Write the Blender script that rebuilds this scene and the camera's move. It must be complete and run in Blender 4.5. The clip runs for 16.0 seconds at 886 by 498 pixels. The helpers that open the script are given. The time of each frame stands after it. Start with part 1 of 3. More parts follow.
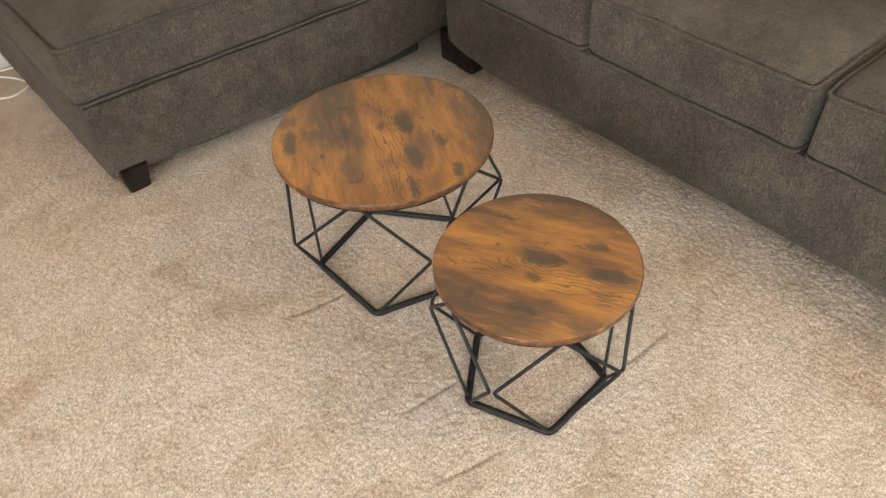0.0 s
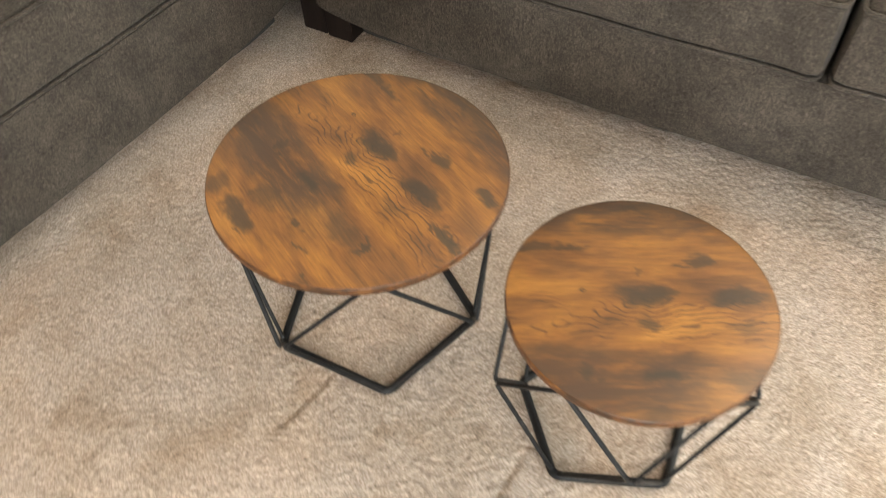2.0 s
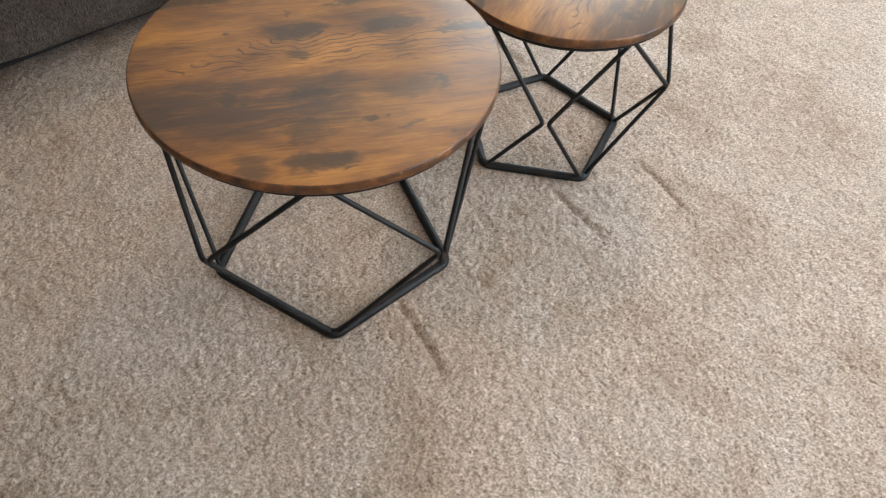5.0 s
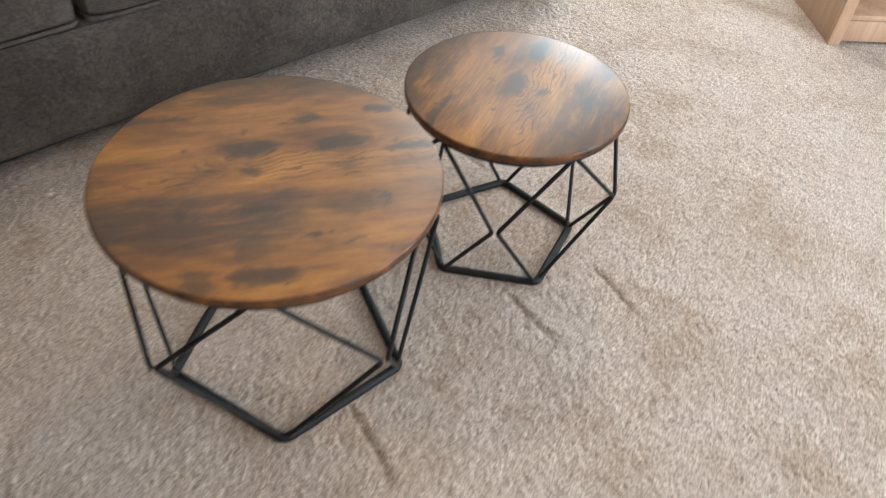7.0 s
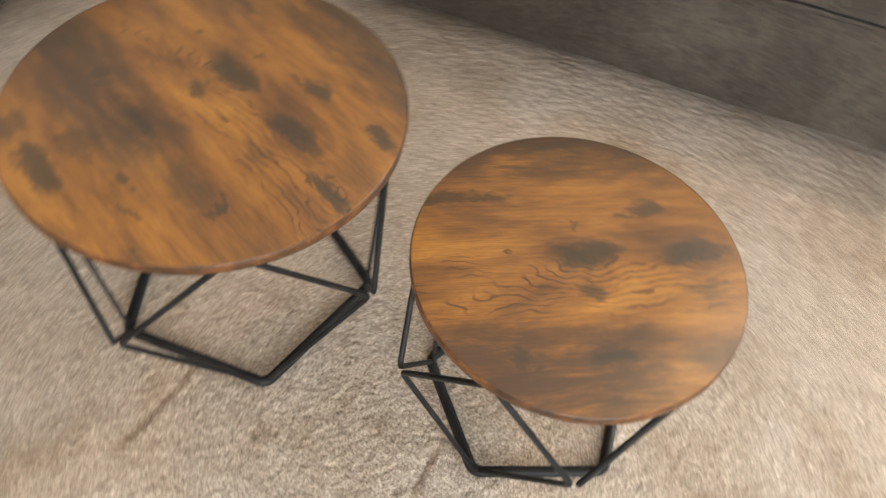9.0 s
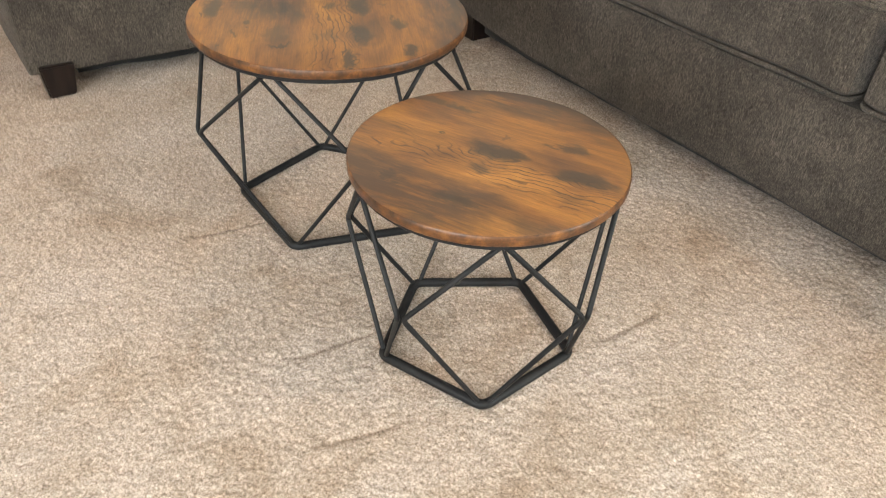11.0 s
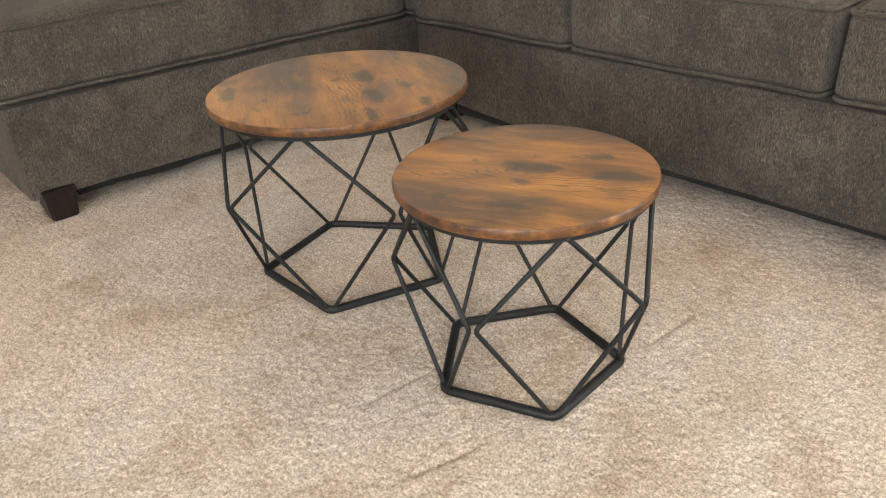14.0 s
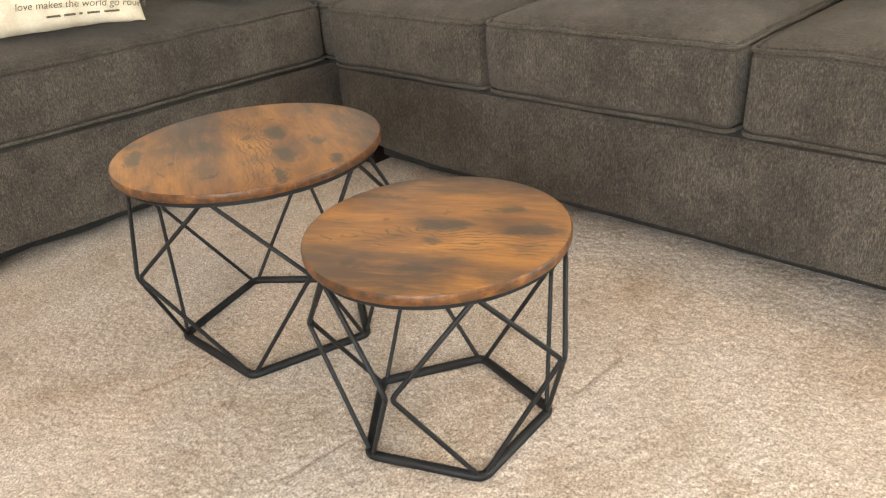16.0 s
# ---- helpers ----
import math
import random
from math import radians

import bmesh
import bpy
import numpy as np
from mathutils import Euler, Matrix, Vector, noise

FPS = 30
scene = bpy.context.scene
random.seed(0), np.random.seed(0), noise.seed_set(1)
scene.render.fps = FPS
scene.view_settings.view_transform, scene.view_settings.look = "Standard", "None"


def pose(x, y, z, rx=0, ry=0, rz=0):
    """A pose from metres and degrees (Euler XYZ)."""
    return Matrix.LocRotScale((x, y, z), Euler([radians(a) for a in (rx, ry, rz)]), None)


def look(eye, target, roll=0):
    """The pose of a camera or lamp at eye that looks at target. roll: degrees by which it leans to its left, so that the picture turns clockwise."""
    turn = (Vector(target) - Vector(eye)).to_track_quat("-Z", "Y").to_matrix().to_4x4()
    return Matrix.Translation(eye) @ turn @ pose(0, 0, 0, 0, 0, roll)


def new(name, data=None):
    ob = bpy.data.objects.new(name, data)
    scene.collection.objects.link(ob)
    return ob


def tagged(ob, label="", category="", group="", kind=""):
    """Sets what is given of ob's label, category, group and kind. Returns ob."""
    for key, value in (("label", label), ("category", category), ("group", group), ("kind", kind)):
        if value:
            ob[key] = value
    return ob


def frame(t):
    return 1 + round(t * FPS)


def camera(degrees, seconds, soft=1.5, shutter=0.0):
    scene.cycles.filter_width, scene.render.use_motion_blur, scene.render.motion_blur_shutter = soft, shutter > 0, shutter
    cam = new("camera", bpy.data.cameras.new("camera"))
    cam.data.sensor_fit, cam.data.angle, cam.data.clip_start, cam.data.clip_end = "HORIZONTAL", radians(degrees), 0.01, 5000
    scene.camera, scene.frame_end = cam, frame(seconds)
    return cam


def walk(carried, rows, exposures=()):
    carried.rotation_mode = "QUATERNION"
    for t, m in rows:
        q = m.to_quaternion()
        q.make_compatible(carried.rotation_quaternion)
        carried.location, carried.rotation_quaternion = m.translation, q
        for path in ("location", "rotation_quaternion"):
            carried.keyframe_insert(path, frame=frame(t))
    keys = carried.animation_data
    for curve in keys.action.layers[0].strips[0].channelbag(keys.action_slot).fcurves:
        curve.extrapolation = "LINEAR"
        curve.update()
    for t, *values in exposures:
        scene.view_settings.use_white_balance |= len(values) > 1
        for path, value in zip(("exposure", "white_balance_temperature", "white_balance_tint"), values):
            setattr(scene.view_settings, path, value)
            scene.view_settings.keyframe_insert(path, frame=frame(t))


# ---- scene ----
cam = camera(59.5, 16.0, soft=1.15, shutter=0.6)
ROWS = [
    (0.0, 2.0293, -1.6521, 1.5601, 46.11, 2.82, 49.50),
    (0.5, 1.9846, -1.6731, 1.5461, 45.40, 2.84, 50.46),
    (1.0, 1.7985, -1.6911, 1.5265, 43.59, 3.42, 43.63),
    (1.5, 1.5662, -1.7069, 1.5071, 41.08, 1.89, 33.20),
    (2.0, 1.3134, -1.5873, 1.4315, 39.52, 0.85, 28.25),
    (2.5, 1.1182, -1.5462, 1.4141, 38.72, 0.90, 21.70),
    (3.0, 0.8569, -1.5835, 1.4053, 39.26, -1.81, 4.02),
    (3.5, 0.6330, -1.4372, 1.3343, 39.48, -0.50, -10.88),
    (4.0, 0.4665, -1.3707, 1.2660, 37.66, -1.86, -27.68),
    (4.5, 0.1999, -1.4918, 1.1761, 38.94, -3.11, -39.80),
    (4.7, 0.1748, -1.5522, 1.1595, 38.90, -3.16, -40.37),
    (6.8, 0.1727, -1.6989, 1.2258, 46.15, -3.24, -39.57),
    (7.0, 0.2350, -1.6544, 1.2312, 45.30, -3.63, -40.23),
    (7.5, 0.4227, -1.5818, 1.2630, 43.54, -4.72, -35.75),
    (8.0, 0.6873, -1.5992, 1.2532, 42.41, -3.69, -17.22),
    (8.5, 0.9445, -1.5298, 1.2315, 38.10, -5.69, -2.54),
    (9.0, 1.2156, -1.4118, 1.2107, 35.59, -4.43, 21.20),
    (9.5, 1.4998, -1.3495, 1.1779, 37.56, -1.82, 48.04),
    (10.0, 1.7884, -1.4483, 1.1539, 44.45, -3.35, 54.33),
    (10.2, 1.8830, -1.4523, 1.1274, 46.14, -3.73, 55.26),
    (12.3, 2.1127, -1.5103, 0.9059, 60.75, 1.76, 53.17),
    (12.5, 2.1181, -1.5266, 0.9153, 61.27, 1.95, 52.66),
    (13.0, 2.0921, -1.5993, 0.8987, 61.05, 3.23, 50.66),
    (13.5, 2.0572, -1.6678, 0.9023, 60.85, 3.90, 48.62),
    (14.0, 2.0570, -1.6673, 0.9044, 61.43, 3.37, 48.11),
    (14.5, 2.0706, -1.6529, 0.9056, 61.60, 3.68, 47.10),
    (15.0, 2.0630, -1.6463, 0.9120, 61.69, 4.14, 45.68),
    (15.5, 2.0461, -1.6056, 0.9260, 62.30, 4.54, 44.01),
    (16.0, 2.0650, -1.5832, 0.9392, 62.94, 4.62, 43.42),
]
walk(cam, [(t, pose(x, y, z, rx, ry, rz)) for t, x, y, z, rx, ry, rz in ROWS], exposures=[(0.0, -0.28, 7550, 10), (1.0, -0.25, 7500, 10), (2.5, 0.0, 7500, 10), (3.5, 0.08, 7750, 10), (4.5, -0.43, 6650, 10), (7.0, -0.46, 6350, 10), (7.5, -0.46, 6500, 10), (8.0, -0.32, 6750, 10), (9.0, -0.27, 7300, 10), (10.0, -0.16, 7250, 10), (12.5, -0.25, 7250, 10), (14.5, -0.27, 7350, 10), (16.0, -0.12, 7500, 10)])

# ---- light ----
world = bpy.data.worlds.new("world")
scene.world = world
world.use_nodes = True
sky = world.node_tree.nodes.new("ShaderNodeTexSky")
sky.sky_type, sky.sun_disc = "NISHITA", False
sky.sun_elevation, sky.sun_rotation = radians(42), radians(60)
world.node_tree.links.new(sky.outputs[0], world.node_tree.nodes["Background"].inputs[0])
world.node_tree.nodes["Background"].inputs[1].default_value = 0.12

# the room: inner faces of its walls
WEST, EAST, SOUTH, NORTH, CEIL = -1.30, 4.40, -4.20, 2.40, 2.74
# openings: patio door in the east wall, picture window in the south wall
DOOR_Y0, DOOR_Y1, DOOR_Z1 = 0.42, 2.00, 2.08
WIN_X0, WIN_X1, WIN_Z0, WIN_Z1 = 2.20, 4.20, 0.70, 2.10


def area_lamp(name, m, sx, sy, watts, colour):
    data = bpy.data.lights.new(name, "AREA")
    data.shape, data.size, data.size_y, data.energy, data.color = "RECTANGLE", sx, sy, watts, colour
    ob = new(name, data)
    ob.matrix_world = m
    return ob


area_lamp("door_daylight", look((EAST + 0.05, (DOOR_Y0 + DOOR_Y1) / 2, DOOR_Z1 / 2), (0, (DOOR_Y0 + DOOR_Y1) / 2 - 1.6, DOOR_Z1 / 2 - 0.8)), DOOR_Y1 - DOOR_Y0, DOOR_Z1, 155, (0.76, 0.92, 1.0))
area_lamp("window_daylight", look(((WIN_X0 + WIN_X1) / 2, SOUTH - 0.05, (WIN_Z0 + WIN_Z1) / 2), (1.9, -0.6, 0.2)), WIN_X1 - WIN_X0, WIN_Z1 - WIN_Z0, 245, (0.76, 0.88, 1.0))


# ---- materials ----
class Nodes:
    """Short hand for a node tree."""

    def __init__(self, name):
        self.mat = bpy.data.materials.new(name)
        self.mat.use_nodes = True
        self.t = self.mat.node_tree
        self.bsdf = self.t.nodes["Principled BSDF"]
        self.out = self.t.nodes["Material Output"]

    def add(self, kind, **inputs):
        n = self.t.nodes.new(kind)
        for key, value in inputs.items():
            self.put(n.inputs[key.replace("_", " ")], value)
        return n

    def put(self, socket, value):
        if isinstance(value, bpy.types.NodeSocket):
            self.t.links.new(value, socket)
        else:
            socket.default_value = value

    def math(self, op, a, b=0.0, c=0.0, clamp=False):
        n = self.t.nodes.new("ShaderNodeMath")
        n.operation, n.use_clamp = op, clamp
        self.put(n.inputs[0], a), self.put(n.inputs[1], b), self.put(n.inputs[2], c)
        return n.outputs[0]

    def mix(self, fac, a, b, blend="MIX"):
        n = self.t.nodes.new("ShaderNodeMix")
        n.data_type, n.blend_type = "RGBA", blend
        self.put(n.inputs["Factor"], fac), self.put(n.inputs[6], a), self.put(n.inputs[7], b)
        return n.outputs[2]

    def coords(self, scale=(1, 1, 1), rot=(0, 0, 0), which="Object", source=None):
        c = source or self.t.nodes.new("ShaderNodeTexCoord").outputs[which]
        m = self.t.nodes.new("ShaderNodeMapping")
        m.inputs["Scale"].default_value, m.inputs["Rotation"].default_value = scale, [radians(a) for a in rot]
        self.t.links.new(c, m.inputs[0])
        return m.outputs[0]

    def noise(self, scale, vector=None, detail=3.0, rough=0.55, distort=0.0):
        n = self.add("ShaderNodeTexNoise", Scale=scale, Detail=detail, Roughness=rough, Distortion=distort)
        if vector is not None:
            self.t.links.new(vector, n.inputs["Vector"])
        return n.outputs[0]

    def ramp(self, fac, stops):
        n = self.t.nodes.new("ShaderNodeValToRGB")
        while len(n.color_ramp.elements) < len(stops):
            n.color_ramp.elements.new(0.5)
        for e, (p, c) in zip(n.color_ramp.elements, stops):
            e.position, e.color = p, (*c, 1) if len(c) == 3 else c
        self.put(n.inputs[0], fac)
        return n.outputs[0]

    def step(self, x, lo, hi):
        n = self.t.nodes.new("ShaderNodeMapRange")
        n.interpolation_type = "SMOOTHSTEP"
        self.put(n.inputs[0], x), self.put(n.inputs[1], lo), self.put(n.inputs[2], hi)
        return n.outputs[0]

    def bump(self, height, strength, distance, normal=None):
        n = self.add("ShaderNodeBump", Strength=strength, Distance=distance, Height=height)
        if normal is not None:
            self.t.links.new(normal, n.inputs["Normal"])
        return n.outputs[0]

    def done(self, colour=None, rough=None, metal=None, normal=None, spec=None, sheen=None):
        for key, value in (("Base Color", colour), ("Roughness", rough), ("Metallic", metal), ("Normal", normal), ("Specular IOR Level", spec), ("Sheen Weight", sheen)):
            if value is not None:
                if key == "Base Color" and isinstance(value, tuple):
                    value = (*value, 1)
                self.put(self.bsdf.inputs[key], value)
        return self.mat


def carpet_material():
    n = Nodes("carpet")
    c = n.t.nodes.new("ShaderNodeTexCoord").outputs["Object"]
    big = n.noise(2.6, n.coords((1.0, 0.55, 1), (0, 0, 35), source=c), 4, 0.6)
    mid = n.noise(26, n.coords(source=c), 4, 0.65)
    tuft = n.noise(215, n.coords(source=c), 3, 0.7)
    yarn = n.noise(620, n.coords(source=c), 2, 0.7)
    base = n.ramp(tuft, [(0.31, (0.225, 0.174, 0.139)), (0.44, (0.420, 0.349, 0.296)), (0.56, (0.594, 0.513, 0.455)), (0.70, (0.81, 0.724, 0.662))])
    fleck = n.ramp(yarn, [(0.36, (0.50, 0.47, 0.44)), (0.52, (1, 1, 1)), (0.66, (1.25, 1.23, 1.20))])
    colour = n.mix(0.70, base, fleck, "MULTIPLY")
    colour = n.mix(0.7, colour, n.ramp(big, [(0.34, (0.84, 0.79, 0.735)), (0.50, (0.99, 0.97, 0.945)), (0.66, (1.07, 1.085, 1.11))]), "MULTIPLY")
    colour = n.mix(0.5, colour, n.ramp(mid, [(0.34, (0.80, 0.78, 0.76)), (0.66, (1.10, 1.10, 1.10))]), "MULTIPLY")
    worn = n.noise(5.5, n.coords((1.0, 0.8, 1), (0, 0, 20), source=c), 5, 0.68, 0.5)
    colour = n.mix(0.75, colour, n.ramp(worn, [(0.36, (0.80, 0.735, 0.66)), (0.47, (0.98, 0.965, 0.94)), (0.64, (1.06, 1.065, 1.075))]), "MULTIPLY")
    h = n.math("ADD", n.math("MULTIPLY", tuft, 0.8), n.math("MULTIPLY", yarn, 0.35))
    return n.done(colour, 0.95, 0, n.bump(h, 0.45, 0.004), 0.10, 0.12)


def fabric_material():
    n = Nodes("chenille_fabric")
    c = n.t.nodes.new("ShaderNodeTexCoord").outputs["Object"]
    streak = n.noise(1, n.coords((640, 640, 105), source=c), 4, 0.7)
    slub = n.noise(1, n.coords((210, 210, 16), source=c), 3, 0.6)
    cross = n.noise(1, n.coords((110, 110, 560), source=c), 2, 0.6)
    cloud = n.noise(5.0, n.coords(source=c), 4, 0.6)
    nap = n.noise(17, n.coords(source=c), 4, 0.65, 0.8)
    base = n.ramp(streak, [(0.30, (0.0180, 0.0150, 0.0125)), (0.46, (0.058, 0.0488, 0.0416)), (0.61, (0.112, 0.0955, 0.0822)), (0.77, (0.23, 0.200, 0.175))])
    base = n.mix(0.30, base, n.ramp(slub, [(0.36, (0.58, 0.58, 0.58)), (0.64, (1.36, 1.35, 1.34))]), "MULTIPLY")
    base = n.mix(0.45, base, n.ramp(cross, [(0.35, (0.62, 0.62, 0.62)), (0.65, (1.25, 1.25, 1.25))]), "MULTIPLY")
    base = n.mix(0.85, base, n.ramp(cloud, [(0.35, (0.76, 0.75, 0.74)), (0.65, (1.24, 1.23, 1.20))]), "MULTIPLY")
    base = n.mix(0.5, base, n.ramp(nap, [(0.38, (0.78, 0.78, 0.78)), (0.62, (1.20, 1.19, 1.17))]), "MULTIPLY")
    h = n.math("ADD", streak, n.math("MULTIPLY", cross, 0.8))
    return n.done(base, 0.92, 0, n.bump(h, 0.55, 0.003), 0.10, 0.06)


# knots of the wood decor, along and across the grain from the largest knot: x, y, half length, half width, darkness
KNOTS = [(0.0, 0.0, 0.040, 0.021, 0.95), (0.149, -0.003, 0.040, 0.017, 0.9), (0.096, 0.074, 0.022, 0.016, 0.85), (-0.008, -0.051, 0.022, 0.012, 0.75),
         (0.006, -0.150, 0.026, 0.013, 0.8), (-0.008, -0.228, 0.026, 0.020, 0.65), (0.009, -0.293, 0.045, 0.014, 0.9), (-0.085, -0.284, 0.030, 0.018, 0.6),
         (0.264, -0.025, 0.045, 0.010, 0.95), (0.218, 0.085, 0.018, 0.009, 0.9), (0.138, -0.160, 0.042, 0.018, 0.62), (0.193, -0.150, 0.006, 0.019, 0.9), (-0.107, -0.151, 0.012, 0.009, 0.7),
         (-0.121, 0.104, 0.034, 0.008, 0.8), (-0.186, 0.102, 0.030, 0.009, 0.8), (-0.094, 0.010, 0.005, 0.003, 0.9), (0.150, -0.060, 0.022, 0.009, 0.5), (0.045, 0.190, 0.070, 0.014, 0.7), (-0.20, -0.16, 0.02, 0.012, 0.5)]


dice = random.Random(5)
KNOTS += [(dice.uniform(-0.25, 0.25), dice.uniform(-0.32, 0.2), dice.uniform(0.004, 0.009), dice.uniform(0.0025, 0.005), dice.uniform(0.5, 0.8)) for _ in range(12)]


def wood_material():
    n = Nodes("rustic_wood_decor")
    c = n.t.nodes.new("ShaderNodeTexCoord").outputs["Object"]
    sep = n.add("ShaderNodeSeparateXYZ", Vector=c)
    x, y = sep.outputs[0], sep.outputs[1]
    wob = n.add("ShaderNodeTexNoise", Scale=16.0, Detail=4.0, Roughness=0.65)
    n.t.links.new(n.coords((0.7, 1.3, 1), source=c), wob.inputs["Vector"])
    ws = n.add("ShaderNodeSeparateColor", Color=wob.outputs[1])
    xw = n.math("ADD", x, n.math("MULTIPLY", n.math("SUBTRACT", ws.outputs[0], 0.5), 0.105))
    yw = n.math("ADD", y, n.math("MULTIPLY", n.math("SUBTRACT", ws.outputs[1], 0.5), 0.062))
    rag = n.add("ShaderNodeTexNoise", Scale=55.0, Detail=3.0, Roughness=0.6)
    n.t.links.new(n.coords((0.6, 1.2, 1), source=c), rag.inputs["Vector"])
    rs = n.add("ShaderNodeSeparateColor", Color=rag.outputs[1])
    xw = n.math("ADD", xw, n.math("MULTIPLY", n.math("SUBTRACT", rs.outputs[0], 0.5), 0.034))
    yw = n.math("ADD", yw, n.math("MULTIPLY", n.math("SUBTRACT", rs.outputs[1], 0.5), 0.020))
    dark, push = 0.0, 0.0
    for kx, ky, a, b, d in KNOTS:
        dx, dy = n.math("MULTIPLY", n.math("SUBTRACT", xw, kx), 1.12 / a), n.math("MULTIPLY", n.math("SUBTRACT", yw, ky), 1.05 / b)
        r2 = n.math("ADD", n.math("MULTIPLY", dx, dx), n.math("MULTIPLY", dy, dy))
        dark = n.math("MAXIMUM", dark, n.math("MULTIPLY", n.step(r2, 2.7, 0.25), d))
        if b > 0.011:
            px, py = n.math("MULTIPLY", n.math("SUBTRACT", x, kx), 0.55 / a), n.math("MULTIPLY", n.math("SUBTRACT", y, ky), 0.55 / b)
            q = n.math("ADD", n.math("MULTIPLY", px, px), n.math("MULTIPLY", py, py))
            push = n.math("ADD", push, n.math("MULTIPLY", n.math("POWER", 2.718, n.math("MULTIPLY", q, -1.0)), b * 2.0))
    # growth rings, cut flat: contour lines of a height field that swells round the knots
    bend = n.noise(1, n.coords((4.5, 10, 1), source=c), 3, 0.5)
    curl = n.noise(1, n.coords((17, 30, 1), source=c), 2, 0.5)
    yb = n.math("ADD", n.math("ADD", y, push), n.math("ADD", n.math("MULTIPLY", n.math("SUBTRACT", bend, 0.5), 0.13), n.math("MULTIPLY", n.math("SUBTRACT", curl, 0.5), 0.045)))
    line = n.step(n.math("SINE", n.math("MULTIPLY", yb, 420.0)), 0.60, 0.98)
    band = n.math("MULTIPLY", n.step(n.math("ABSOLUTE", n.math("ADD", yw, 0.045)), 0.060, 0.024), n.step(n.noise(1, n.coords((7, 13, 1), source=c), 2), 0.40, 0.50))
    fine = n.noise(1, n.coords((16, 300, 1), source=c), 4, 0.65)
    broad = n.noise(1, n.coords((3.6, 11, 1), source=c), 4, 0.6, 0.6)
    mottle = n.noise(1, n.coords((7, 42, 1), source=c), 6, 0.68, 0.4)
    pore = n.noise(1, n.coords((55, 620, 1), source=c), 3, 0.6)
    fade = n.step(n.noise(1, n.coords((22, 34, 1), source=c), 3), 0.28, 0.50)
    colour = n.ramp(broad, [(0.32, (0.108, 0.041, 0.011)), (0.45, (0.206, 0.080, 0.015)), (0.57, (0.318, 0.128, 0.020)), (0.70, (0.440, 0.192, 0.032))])
    colour = n.mix(0.7, colour, n.ramp(fine, [(0.32, (0.55, 0.51, 0.47)), (0.62, (1.14, 1.14, 1.14))]), "MULTIPLY")
    colour = n.mix(0.32, colour, n.ramp(pore, [(0.34, (0.55, 0.50, 0.46)), (0.50, (1.0, 1.0, 1.0)), (0.7, (1.12, 1.12, 1.12))]), "MULTIPLY")
    colour = n.mix(0.62, colour, n.ramp(mottle, [(0.32, (0.50, 0.47, 0.45)), (0.45, (0.94, 0.92, 0.90)), (0.66, (1.20, 1.20, 1.18))]), "MULTIPLY")
    # darker planks of the decor
    low = n.math("MULTIPLY", n.step(n.math("ABSOLUTE", n.math("ADD", yw, 0.165)), 0.075, 0.040), n.step(xw, 0.16, 0.02))
    high = n.step(yw, 0.110, 0.165)
    shade = n.math("MULTIPLY", n.math("MAXIMUM", low, high), n.step(mottle, 0.72, 0.42))
    colour = n.mix(n.math("MULTIPLY", shade, 0.88), colour, (0.056, 0.027, 0.013, 1))
    colour = n.mix(n.math("MULTIPLY", n.math("MULTIPLY", line, band), n.math("MULTIPLY", fade, 0.84)), colour, (0.050, 0.018, 0.007, 1))
    colour = n.mix(n.math("MULTIPLY", dark, 0.90), colour, (0.026, 0.018, 0.011, 1))
    rough = n.math("ADD", 0.40, n.math("MULTIPLY", fine, 0.12))
    return n.done(colour, rough, 0, n.bump(n.math("ADD", fine, n.math("MULTIPLY", mottle, 0.6)), 0.06, 0.001), 0.68, 0.05)


def edge_material():
    n = Nodes("worn_dark_wood_edge")
    c = n.t.nodes.new("ShaderNodeTexCoord").outputs["Object"]
    a, b = n.noise(34, n.coords(source=c), 4, 0.65), n.noise(1, n.coords((60, 60, 500), source=c), 3, 0.6)
    colour = n.ramp(a, [(0.34, (0.034, 0.014, 0.006)), (0.52, (0.115, 0.042, 0.012)), (0.70, (0.27, 0.105, 0.026))])
    colour = n.mix(0.5, colour, n.ramp(b, [(0.35, (0.65, 0.65, 0.65)), (0.65, (1.1, 1.1, 1.1))]), "MULTIPLY")
    return n.done(colour, 0.48, 0, n.bump(b, 0.3, 0.001), 0.5)


def metal_material():
    n = Nodes("black_powder_coated_steel")
    s = n.noise(260, n.coords(), 2)
    w = n.noise(14, n.coords(), 3)
    colour = n.ramp(w, [(0.35, (0.008, 0.008, 0.009)), (0.65, (0.016, 0.016, 0.017))])
    return n.done(colour, n.math("ADD", 0.42, n.math("MULTIPLY", s, 0.2)), 0.0, n.bump(s, 0.2, 0.0006), 0.26)


def dark_wood_material():
    n = Nodes("espresso_wood")
    s = n.noise(1, n.coords((60, 60, 9)), 4)
    colour = n.ramp(s, [(0.35, (0.006, 0.0035, 0.003)), (0.65, (0.015, 0.008, 0.0065))])
    return n.done(colour, 0.42, 0, n.bump(s, 0.15, 0.001), 0.4)


def plaster_material(name, colour):
    n = Nodes(name)
    s, w = n.noise(160, n.coords(), 3), n.noise(1.5, n.coords(), 3)
    a = tuple(v * 0.94 for v in colour)
    c = n.ramp(w, [(0.35, a), (0.65, colour)])
    return n.done(c, 0.85, 0, n.bump(s, 0.25, 0.001), 0.3)


def painted_material(name, colour, rough=0.35):
    n = Nodes(name)
    w = n.noise(24, n.coords(), 4)
    c = n.ramp(w, [(0.3, tuple(v * 0.93 for v in colour)), (0.7, colour)])
    return n.done(c, rough, 0, n.bump(w, 0.06, 0.001), 0.45)


